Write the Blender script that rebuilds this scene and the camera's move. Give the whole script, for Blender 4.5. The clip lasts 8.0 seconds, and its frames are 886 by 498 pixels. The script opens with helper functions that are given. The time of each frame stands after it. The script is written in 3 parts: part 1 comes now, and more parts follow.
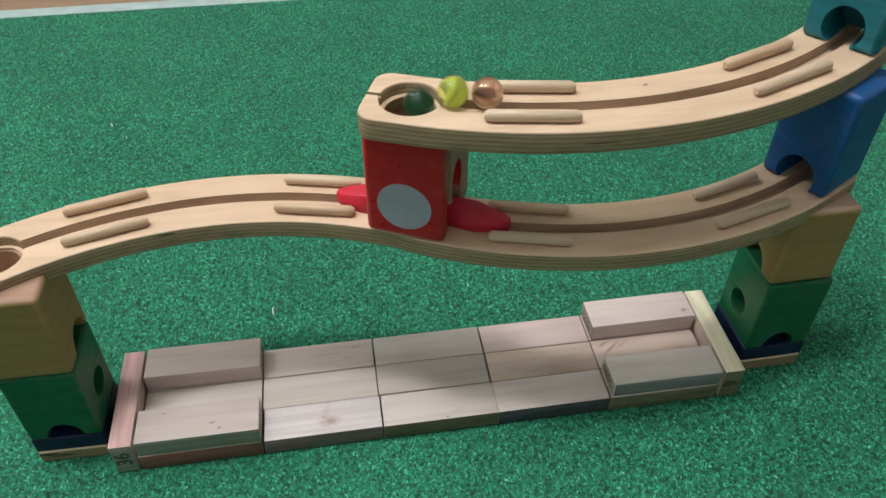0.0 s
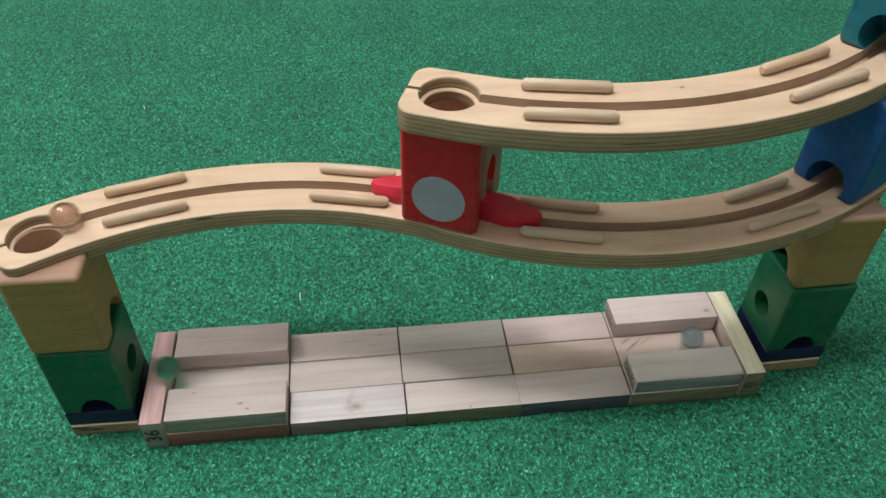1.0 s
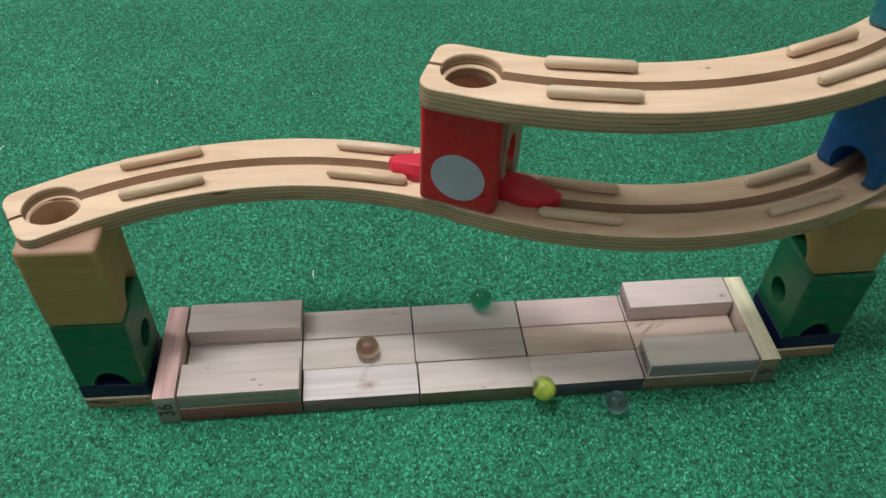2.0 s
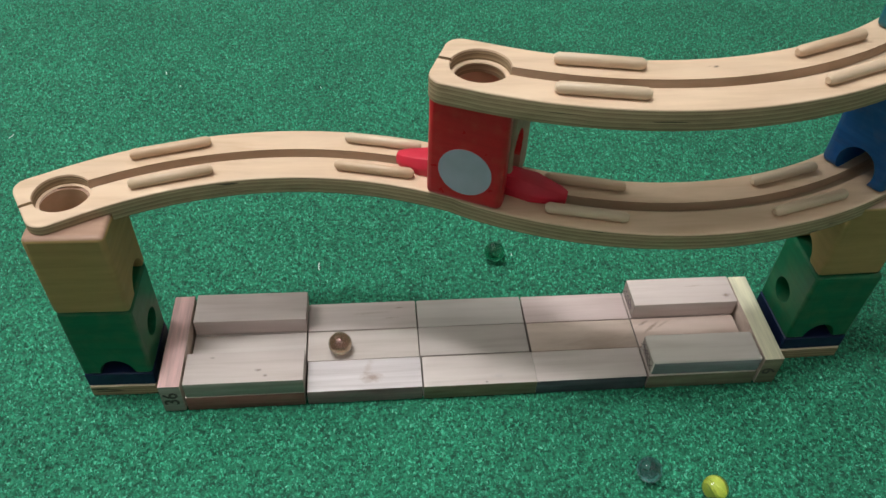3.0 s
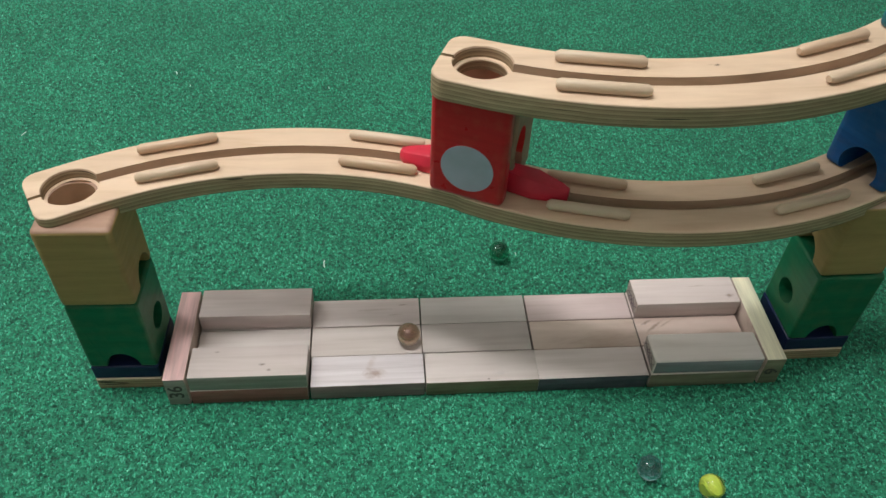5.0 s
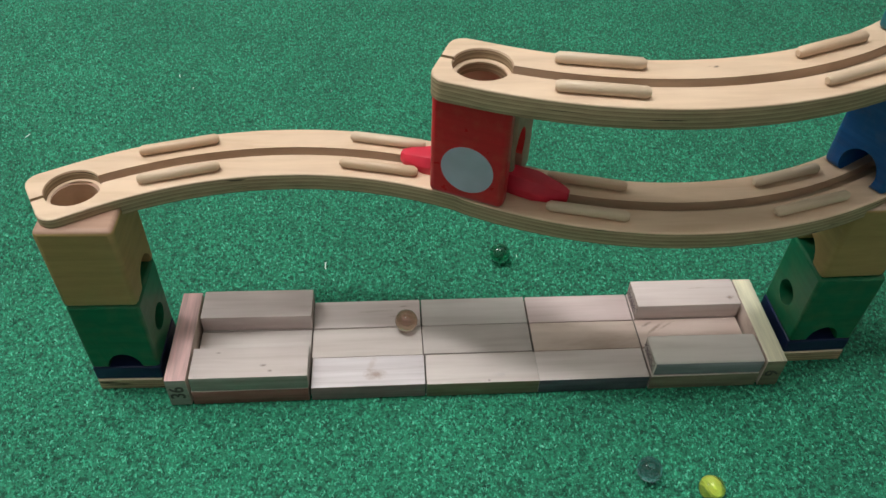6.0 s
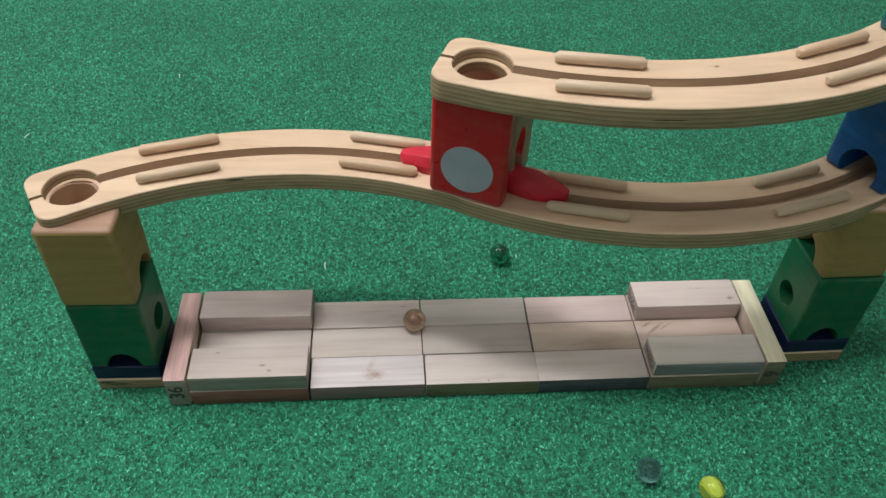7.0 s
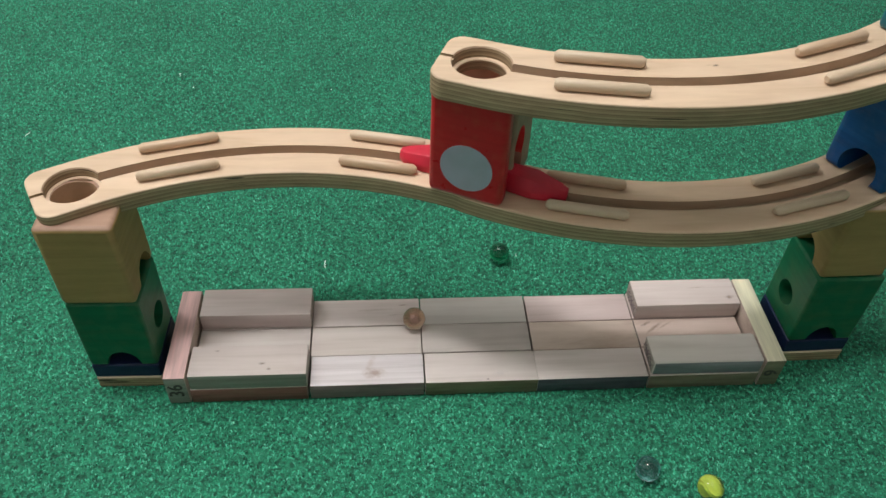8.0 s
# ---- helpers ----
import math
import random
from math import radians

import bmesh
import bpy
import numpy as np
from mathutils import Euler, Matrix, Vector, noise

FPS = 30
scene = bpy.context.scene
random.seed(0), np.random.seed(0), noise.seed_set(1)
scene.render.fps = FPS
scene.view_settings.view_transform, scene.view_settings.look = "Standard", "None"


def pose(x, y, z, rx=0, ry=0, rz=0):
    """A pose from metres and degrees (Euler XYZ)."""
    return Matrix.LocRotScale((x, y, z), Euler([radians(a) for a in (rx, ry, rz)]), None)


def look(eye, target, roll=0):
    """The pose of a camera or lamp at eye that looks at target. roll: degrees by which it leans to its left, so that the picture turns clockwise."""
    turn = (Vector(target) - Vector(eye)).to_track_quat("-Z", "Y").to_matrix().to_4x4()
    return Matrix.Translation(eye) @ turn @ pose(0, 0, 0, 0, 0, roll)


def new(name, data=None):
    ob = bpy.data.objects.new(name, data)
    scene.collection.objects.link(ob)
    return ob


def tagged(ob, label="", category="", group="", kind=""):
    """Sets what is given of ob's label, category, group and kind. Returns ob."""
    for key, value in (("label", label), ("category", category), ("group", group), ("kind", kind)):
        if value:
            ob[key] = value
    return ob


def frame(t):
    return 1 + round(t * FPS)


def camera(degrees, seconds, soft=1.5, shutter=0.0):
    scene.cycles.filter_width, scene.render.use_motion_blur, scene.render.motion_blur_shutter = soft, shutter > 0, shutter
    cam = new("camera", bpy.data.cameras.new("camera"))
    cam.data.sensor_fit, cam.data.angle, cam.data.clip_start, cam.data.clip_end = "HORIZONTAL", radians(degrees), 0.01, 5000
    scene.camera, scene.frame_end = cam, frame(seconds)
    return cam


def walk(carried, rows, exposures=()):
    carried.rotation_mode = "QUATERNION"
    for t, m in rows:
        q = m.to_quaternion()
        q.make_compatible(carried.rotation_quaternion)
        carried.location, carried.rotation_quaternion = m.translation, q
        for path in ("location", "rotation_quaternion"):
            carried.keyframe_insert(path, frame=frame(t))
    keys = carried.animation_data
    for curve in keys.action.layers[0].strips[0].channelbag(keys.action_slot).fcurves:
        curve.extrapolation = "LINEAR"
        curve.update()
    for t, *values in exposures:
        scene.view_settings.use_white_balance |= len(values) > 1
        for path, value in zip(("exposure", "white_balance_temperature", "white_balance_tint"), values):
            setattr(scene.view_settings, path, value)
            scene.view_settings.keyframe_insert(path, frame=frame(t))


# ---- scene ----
cam = camera(58.9, 8.0, shutter=0.3)
PATH = [
    (0, (0.143, -0.291, 0.434), (0.372, 1.16, -0.924), 0.4),
    (0.5, (0.137, -0.296, 0.441), (0.352, 1.152, -0.922), 1.5),
    (0.7, (0.130, -0.292, 0.442), (0.345, 1.148, -0.930), 1.6),
    (1, (0.132, -0.294, 0.44), (0.327, 1.144, -0.937), 1.6),
    (1.5, (0.128, -0.292, 0.436), (0.314, 1.127, -0.961), 2.0),
    (3, (0.124, -0.295, 0.436), (0.293, 1.11, -0.977), 3.0),
    (3.5, (0.127, -0.298, 0.436), (0.283, 1.11, -0.976), 2.7),
    (4, (0.126, -0.299, 0.435), (0.276, 1.111, -0.975), 2.8),
    (4.5, (0.127, -0.3, 0.435), (0.274, 1.113, -0.973), 2.8),
    (6, (0.13, -0.304, 0.435), (0.264, 1.121, -0.963), 2.5),
    (6.5, (0.129, -0.303, 0.435), (0.263, 1.123, -0.961), 2.5),
    (7, (0.13, -0.304, 0.434), (0.265, 1.122, -0.961), 2.6),
    (7.5, (0.131, -0.304, 0.434), (0.263, 1.121, -0.962), 2.6),
    (8, (0.131, -0.305, 0.434), (0.263, 1.121, -0.962), 2.6),
]
walk(cam, [(t, look(eye, target, roll)) for t, eye, target, roll in PATH])

# ---- light ----
world = bpy.data.worlds.new("room_air")
scene.world = world
world.use_nodes = True
world.node_tree.nodes["Background"].inputs["Color"].default_value = (0.9, 0.95, 1.0, 1)
world.node_tree.nodes["Background"].inputs["Strength"].default_value = 0.006
# one ceiling lamp, plus a made-up broad fill light high at the left
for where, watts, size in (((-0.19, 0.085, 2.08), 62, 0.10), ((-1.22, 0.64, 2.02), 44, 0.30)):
    source = new("lamp_and_fill", bpy.data.lights.new("lamp_and_fill", "POINT"))
    source.location = where
    source.data.energy = watts
    source.data.color = (0.965, 0.98, 0.95)
    source.data.shadow_soft_size = size
scene.view_settings.exposure = 0.0

# ---- sizes ----
BLOCK_L, BLOCK_W, BLOCK_T = 0.075, 0.025, 0.0135
TRACK_W, TRACK_T, UPPER_T = 0.0442, 0.0111, 0.0121
# depth by which the lower track sits down on its towers
SEAT = 0.0048
Z_LOW, Z_UP = 0.147, 0.2270
MARBLE_R = 0.0078
# centre x, centre y, radius
ARC_LEFT, ARC_RIGHT, ARC_UP = (0.0721, -0.1678, 0.2437), (0.2985, 0.2628, 0.2437), (0.2751, 0.2760, 0.2550)


# ---- materials ----
def nodes_of(name):
    m = bpy.data.materials.new(name)
    m.use_nodes = True
    t = m.node_tree
    return m, t.nodes, t.links, t.nodes["Principled BSDF"]


def add(nodes, kind, **values):
    n = nodes.new(kind)
    for k, v in values.items():
        if k in n.inputs:
            n.inputs[k].default_value = v
    return n


def ramp(nodes, stops):
    n = nodes.new("ShaderNodeValToRGB")
    e = n.color_ramp.elements
    e[0].position, e[0].color = stops[0][0], (*stops[0][1], 1)
    e[1].position, e[1].color = stops[-1][0], (*stops[-1][1], 1)
    for p, c in stops[1:-1]:
        x = e.new(p)
        x.color = (*c, 1)
    return n


def mixed(nodes, links, kind, fac, a, b):
    n = nodes.new("ShaderNodeMix")
    n.data_type, n.blend_type = "RGBA", kind
    for socket, value in ((n.inputs[0], fac), (n.inputs[6], a), (n.inputs[7], b)):
        if isinstance(value, (int, float)):
            socket.default_value = value
        elif isinstance(value, tuple):
            socket.default_value = (*value, 1)
        else:
            links.new(value, socket)
    return n.outputs[2]


def coords(nodes, links, scale, shift=True):
    """Object coordinates stretched by scale and shifted at random for each object."""
    tc = nodes.new("ShaderNodeTexCoord")
    mp = nodes.new("ShaderNodeMapping")
    mp.inputs["Scale"].default_value = scale
    links.new(tc.outputs["Object"], mp.inputs["Vector"])
    if shift:
        info = nodes.new("ShaderNodeObjectInfo")
        mul = nodes.new("ShaderNodeMath")
        mul.operation = "MULTIPLY"
        mul.inputs[1].default_value = 37.0
        links.new(info.outputs["Random"], mul.inputs[0])
        links.new(mul.outputs[0], mp.inputs["Location"])
    return mp.outputs["Vector"], tc


def wood(name, light, dark, scale=(9, 160, 160), rough=0.55, vary=0.12, bump=0.15, spots=()):
    m, n, l, bsdf = nodes_of(name)
    v, tc = coords(n, l, scale)
    grain = add(n, "ShaderNodeTexNoise", Scale=1.0, Detail=6.0, Roughness=0.6, Distortion=0.4)
    l.new(v, grain.inputs["Vector"])
    r = ramp(n, [(0.3, dark), (0.52, tuple((a * 2 + b) / 3 for a, b in zip(light, dark))), (0.7, light)])
    l.new(grain.outputs["Fac"], r.inputs["Fac"])
    col = r.outputs["Color"]
    v2, _ = coords(n, l, (14, 30, 30))
    cloud = add(n, "ShaderNodeTexNoise", Scale=1.0, Detail=3.0)
    l.new(v2, cloud.inputs["Vector"])
    r2 = ramp(n, [(0.35, (0.82, 0.80, 0.80)), (0.65, (1.0, 1.0, 1.0))])
    l.new(cloud.outputs["Fac"], r2.inputs["Fac"])
    col = mixed(n, l, "MULTIPLY", 0.6, col, r2.outputs["Color"])
    for x, y, turn, rx, ry, strength, tint in spots:
        mp = n.new("ShaderNodeMapping")
        mp.vector_type = "TEXTURE"
        mp.inputs["Location"].default_value = (x, y, 0)
        mp.inputs["Rotation"].default_value = (0, 0, radians(turn))
        mp.inputs["Scale"].default_value = (rx, ry, 1)
        wobble = add(n, "ShaderNodeTexNoise", Scale=380.0, Detail=3.0)
        l.new(tc.outputs["Object"], wobble.inputs["Vector"])
        l.new(tc.outputs["Object"], mp.inputs["Vector"])
        ln = n.new("ShaderNodeVectorMath")
        ln.operation = "LENGTH"
        l.new(mp.outputs["Vector"], ln.inputs[0])
        sm = n.new("ShaderNodeMath")
        sm.operation = "MULTIPLY_ADD"
        sm.inputs[1].default_value = 1.1
        l.new(wobble.outputs["Fac"], sm.inputs[0])
        l.new(ln.outputs["Value"], sm.inputs[2])
        half = n.new("ShaderNodeMath")
        half.operation = "MULTIPLY"
        half.inputs[1].default_value = 0.62
        l.new(sm.outputs[0], half.inputs[0])
        fade = ramp(n, [(0.45, (strength,) * 3), (0.72, (strength * 0.4,) * 3), (0.98, (0, 0, 0))])
        l.new(half.outputs[0], fade.inputs["Fac"])
        col = mixed(n, l, "MIX", fade.outputs["Color"], col, tint)
    info = n.new("ShaderNodeObjectInfo")
    hsv = n.new("ShaderNodeHueSaturation")
    l.new(col, hsv.inputs["Color"])
    for socket, low, high in (("Value", 1 - vary, 1 + vary * 0.6), ("Saturation", 1.12, 0.80), ("Hue", 0.492, 0.506)):
        mr = n.new("ShaderNodeMapRange")
        mr.inputs["To Min"].default_value, mr.inputs["To Max"].default_value = low, high
        l.new(info.outputs["Random"], mr.inputs["Value"])
        l.new(mr.outputs["Result"], hsv.inputs[socket])
    l.new(hsv.outputs["Color"], bsdf.inputs["Base Color"])
    bsdf.inputs["Roughness"].default_value = rough
    b = add(n, "ShaderNodeBump", Strength=bump, Distance=0.0004)
    l.new(grain.outputs["Fac"], b.inputs["Height"])
    l.new(b.outputs["Normal"], bsdf.inputs["Normal"])
    return m


def plywood(name, pitch, light, dark):
    """Ply edges: thin layers one above the other along z, with short dark voids."""
    m, n, l, bsdf = nodes_of(name)
    tc = n.new("ShaderNodeTexCoord")
    sep = n.new("ShaderNodeSeparateXYZ")
    l.new(tc.outputs["Object"], sep.inputs[0])
    v, _ = coords(n, l, (40, 40, 40))
    wob = add(n, "ShaderNodeTexNoise", Scale=1.0, Detail=2.0)
    l.new(v, wob.inputs["Vector"])
    ma = n.new("ShaderNodeMath")
    ma.operation = "MULTIPLY_ADD"
    ma.inputs[1].default_value = 0.0012
    l.new(wob.outputs["Fac"], ma.inputs[0])
    l.new(sep.outputs["Z"], ma.inputs[2])
    mo = n.new("ShaderNodeMath")
    mo.operation = "DIVIDE"
    mo.inputs[1].default_value = pitch
    l.new(ma.outputs[0], mo.inputs[0])
    fr = n.new("ShaderNodeMath")
    fr.operation = "FRACT"
    l.new(mo.outputs[0], fr.inputs[0])
    r = ramp(n, [(0.0, dark), (0.10, dark), (0.2, light), (0.52, light), (0.6, tuple(0.62 * a + 0.38 * b for a, b in zip(dark, light))), (0.93, tuple(0.5 * a + 0.5 * b for a, b in zip(dark, light))), (1.0, dark)])
    l.new(fr.outputs[0], r.inputs["Fac"])
    v2, _ = coords(n, l, (70, 70, 420))
    g = add(n, "ShaderNodeTexNoise", Scale=1.0, Detail=5.0)
    l.new(v2, g.inputs["Vector"])
    r2 = ramp(n, [(0.3, (0.72, 0.70, 0.68)), (0.65, (1, 1, 1))])
    l.new(g.outputs["Fac"], r2.inputs["Fac"])
    col = mixed(n, l, "MULTIPLY", 0.8, r.outputs["Color"], r2.outputs["Color"])
    v3, _ = coords(n, l, (28, 28, 420))
    gap = add(n, "ShaderNodeTexNoise", Scale=1.0, Detail=1.0)
    l.new(v3, gap.inputs["Vector"])
    r3 = ramp(n, [(0.70, (0, 0, 0)), (0.74, (1, 1, 1))])
    l.new(gap.outputs["Fac"], r3.inputs["Fac"])
    col = mixed(n, l, "MIX", r3.outputs["Color"], col, (0.05, 0.035, 0.02))
    l.new(col, bsdf.inputs["Base Color"])
    bsdf.inputs["Roughness"].default_value = 0.6
    b = add(n, "ShaderNodeBump", Strength=0.25, Distance=0.0003)
    l.new(fr.outputs[0], b.inputs["Height"])
    l.new(b.outputs["Normal"], bsdf.inputs["Normal"])
    return m


def paint(name, colour, rough=0.42, vary=0.25, wear=0.0, grain=(18, 18, 240)):
    """Stained or lacquered wood: grain shows through, edges rub pale."""
    m, n, l, bsdf = nodes_of(name)
    v, tc = coords(n, l, grain)
    g = add(n, "ShaderNodeTexNoise", Scale=1.0, Detail=5.0, Roughness=0.6)
    l.new(v, g.inputs["Vector"])
    low = tuple(c * (1 - vary) for c in colour)
    high = tuple(min(1, c * (1 + vary) + 0.004) for c in colour)
    r = ramp(n, [(0.32, low), (0.68, high)])
    l.new(g.outputs["Fac"], r.inputs["Fac"])
    col = r.outputs["Color"]
    v2, _ = coords(n, l, (120, 120, 120))
    s = add(n, "ShaderNodeTexNoise", Scale=1.0, Detail=4.0)
    l.new(v2, s.inputs["Vector"])
    if wear:
        geo = n.new("ShaderNodeNewGeometry")
        add2 = n.new("ShaderNodeMath")
        add2.operation = "ADD"
        l.new(geo.outputs["Pointiness"], add2.inputs[0])
        half = n.new("ShaderNodeMath")
        half.operation = "MULTIPLY"
        half.inputs[1].default_value = 0.18
        l.new(s.outputs["Fac"], half.inputs[0])
        l.new(half.outputs[0], add2.inputs[1])
        rw = ramp(n, [(0.63, (0, 0, 0)), (0.70, (wear, wear, wear))])
        l.new(add2.outputs[0], rw.inputs["Fac"])
        col = mixed(n, l, "MIX", rw.outputs["Color"], col, tuple(0.6 * c + 0.4 * w for c, w in zip(colour, (0.6, 0.42, 0.25))))
    l.new(col, bsdf.inputs["Base Color"])
    bsdf.inputs["Specular IOR Level"].default_value = 0.35
    rr = ramp(n, [(0.3, (rough * 0.85,) * 3), (0.7, (min(1, rough * 1.2),) * 3)])
    l.new(s.outputs["Fac"], rr.inputs["Fac"])
    l.new(rr.outputs["Color"], bsdf.inputs["Roughness"])
    b = add(n, "ShaderNodeBump", Strength=0.12, Distance=0.0003)
    l.new(g.outputs["Fac"], b.inputs["Height"])
    l.new(b.outputs["Normal"], bsdf.inputs["Normal"])
    return m


def glass(name, colour, rough=0.0, ior=1.5, clear=1.0):
    m, n, l, bsdf = nodes_of(name)
    bsdf.inputs["Base Color"].default_value = (*colour, 1)
    bsdf.inputs["Transmission Weight"].default_value = clear
    bsdf.inputs["IOR"].default_value = ior
    bsdf.inputs["Roughness"].default_value = rough
    return m


def lustre(m):
    """A thin film that shimmers pink and violet."""
    b = m.node_tree.nodes["Principled BSDF"]
    b.inputs["Metallic"].default_value = 0.07
    b.inputs["Thin Film Thickness"].default_value = 420.0
    b.inputs["Thin Film IOR"].default_value = 1.8
    return m


def carpet_mat(name, island):
    m, n, l, bsdf = nodes_of(name)
    tc = n.new("ShaderNodeTexCoord")
    fine = add(n, "ShaderNodeTexNoise", Scale=520.0, Detail=3.0, Roughness=0.65)
    l.new(tc.outputs["Object"], fine.inputs["Vector"])
    broad = add(n, "ShaderNodeTexNoise", Scale=9.0, Detail=3.0)
    l.new(tc.outputs["Object"], broad.inputs["Vector"])
    if island:
        geo = n.new("ShaderNodeNewGeometry")
        r = ramp(n, [(0.0, (0.009, 0.135, 0.075)), (0.4, (0.024, 0.282, 0.158)), (0.8, (0.052, 0.378, 0.232)), (0.985, (0.095, 0.43, 0.290)), (1.0, (0.16, 0.54, 0.38))])
        l.new(geo.outputs["Random Per Island"], r.inputs["Fac"])
    else:
        r = ramp(n, [(0.35, (0.008, 0.110, 0.060)), (0.65, (0.022, 0.232, 0.132))])
        l.new(fine.outputs["Fac"], r.inputs["Fac"])
    r2 = ramp(n, [(0.3, (0.84, 0.86, 0.86)), (0.7, (1.08, 1.05, 1.05))])
    l.new(broad.outputs["Fac"], r2.inputs["Fac"])
    col = mixed(n, l, "MULTIPLY", 1.0, r.outputs["Color"], r2.outputs["Color"])
    clump = add(n, "ShaderNodeTexNoise", Scale=370.0, Detail=2.0, Roughness=0.6)
    l.new(tc.outputs["Object"], clump.inputs["Vector"])
    r4 = ramp(n, [(0.37, (0.40, 0.46, 0.47)), (0.5, (0.97, 0.99, 0.98)), (0.63, (1.36, 1.28, 1.27))])
    l.new(clump.outputs["Fac"], r4.inputs["Fac"])
    col = mixed(n, l, "MULTIPLY", 1.0, col, r4.outputs["Color"])
    l.new(col, bsdf.inputs["Base Color"])
    bsdf.inputs["Roughness"].default_value = 0.75
    bsdf.inputs["Specular IOR Level"].default_value = 0.3
    bsdf.inputs["Sheen Weight"].default_value = 0.15
    if not island:
        b = add(n, "ShaderNodeBump", Strength=0.8, Distance=0.0012)
        l.new(fine.outputs["Fac"], b.inputs["Height"])
        l.new(b.outputs["Normal"], bsdf.inputs["Normal"])
    return m


def plain(name, colour, rough=0.6):
    m, n, l, bsdf = nodes_of(name)
    tc = n.new("ShaderNodeTexCoord")
    g = add(n, "ShaderNodeTexNoise", Scale=60.0, Detail=4.0)
    l.new(tc.outputs["Object"], g.inputs["Vector"])
    r = ramp(n, [(0.3, tuple(c * 0.88 for c in colour)), (0.7, tuple(min(1, c * 1.08) for c in colour))])
    l.new(g.outputs["Fac"], r.inputs["Fac"])
    l.new(r.outputs["Color"], bsdf.inputs["Base Color"])
    bsdf.inputs["Roughness"].default_value = rough
    return m


M_BLOCK = wood("pale_block_wood", (0.697, 0.596, 0.578), (0.576, 0.478, 0.451), vary=0.05)
M_BLOCKS = {
    "beige": M_BLOCK,
    "white": wood("whitish_block_wood", (0.83, 0.75, 0.785), (0.58, 0.495, 0.51), scale=(8, 230, 230), vary=0.03, bump=0.35, spots=((0.0045, -0.003, 0, 0.0085, 0.0050, 0.72, (0.33, 0.19, 0.15)), (0.002, 0.005, 70, 0.010, 0.003, 0.30, (0.42, 0.28, 0.23)))),
    "specked": wood("specked_block_wood", (0.697, 0.596, 0.578), (0.576, 0.478, 0.451), vary=0.05, spots=((0.009, -0.003, 0, 0.0026, 0.0013, 0.8, (0.16, 0.10, 0.08)), (0.0135, -0.0075, 0, 0.0018, 0.0012, 0.7, (0.18, 0.12, 0.10)), (-0.021, 0.008, 0, 0.0022, 0.0010, 0.6, (0.22, 0.15, 0.12)))),
    "dotted": wood("dotted_block_wood", (0.697, 0.596, 0.578), (0.576, 0.478, 0.451), vary=0.05, spots=((0.004, -0.0105, 0, 0.0011, 0.0008, 0.95, (0.05, 0.03, 0.03)), (0.012, -0.006, 0, 0.006, 0.003, 0.25, (0.40, 0.36, 0.38)))),
    "streaked": wood("streaked_block_wood", (0.707, 0.561, 0.509), (0.566, 0.424, 0.366), scale=(14, 90, 90), vary=0.03, spots=((-0.024, 0.004, 38, 0.0100, 0.0016, 0.75, (0.24, 0.15, 0.10)), (-0.016, 0.006, 30, 0.0090, 0.0011, 0.5, (0.30, 0.19, 0.13)), (-0.029, 0.008, 30, 0.0050, 0.0014, 0.7, (0.20, 0.13, 0.10)))),
    "knotted": wood("knotted_block_wood", (0.727, 0.621, 0.604), (0.606, 0.497, 0.472), scale=(8, 180, 180), vary=0.03, spots=((0.031, -0.006, 0, 0.0036, 0.0022, 0.75, (0.24, 0.15, 0.11)), (0.010, 0.004, 5, 0.0080, 0.0007, 0.4, (0.36, 0.25, 0.19)))),
    "flecked": wood("flecked_block_wood", (0.737, 0.611, 0.599), (0.606, 0.483, 0.461), scale=(8, 180, 180), vary=0.03, spots=((0.006, 0.002, 3, 0.0160, 0.0013, 0.40, (0.36, 0.25, 0.20)), (0.026, 0.006, 4, 0.0050, 0.0008, 0.6, (0.26, 0.17, 0.13)), (0.020, -0.003, 2, 0.0070, 0.0008, 0.45, (0.34, 0.23, 0.18)))),
    "grey": wood("greyish_block_wood", (0.606, 0.542, 0.519), (0.505, 0.443, 0.419), scale=(8, 130, 130), vary=0.05),
    "pale": wood("pale_grey_block_wood", (0.78, 0.70, 0.67), (0.64, 0.555, 0.52), scale=(10, 120, 120), vary=0.03),
    "rose": wood("rosy_block_wood", (0.727, 0.606, 0.594), (0.596, 0.478, 0.456), scale=(8, 180, 180), vary=0.05),
    "tan": wood("tan_block_wood", (0.667, 0.512, 0.445), (0.444, 0.305, 0.244), scale=(16, 70, 70), vary=0.04),
}
M_END = wood("block_end_grain", (0.50, 0.42, 0.38), (0.32, 0.26, 0.235), scale=(200, 120, 300), vary=0.1, rough=0.75)
M_PINK = paint("pink_stain", (0.74, 0.47, 0.46), rough=0.6, grain=(240, 14, 240))
M_LEMON = paint("lemon_stain", (0.70, 0.65, 0.49), rough=0.6, grain=(240, 14, 240))
M_TRACK = wood("birch_face", (0.77, 0.565, 0.405), (0.64, 0.445, 0.298), scale=(16, 120, 120), vary=0.02, rough=0.5, bump=0.08)
M_TRACK_KNOT = wood("knotted_birch_face", (0.77, 0.565, 0.405), (0.64, 0.445, 0.298), scale=(16, 120, 120), vary=0.02, rough=0.5, bump=0.08, spots=((0.2972, 0.0360, 20, 0.0022, 0.0012, 0.85, (0.10, 0.06, 0.04)), (0.2940, 0.0362, 10, 0.0030, 0.0008, 0.4, (0.30, 0.18, 0.12))))
M_PLY = plywood("ply_edge", 0.0026, (0.47, 0.345, 0.215), (0.26, 0.175, 0.10))
M_GROOVE = wood("milled_groove_wood", (0.60, 0.445, 0.325), (0.475, 0.34, 0.235), scale=(16, 120, 120), vary=0.03, rough=0.7)
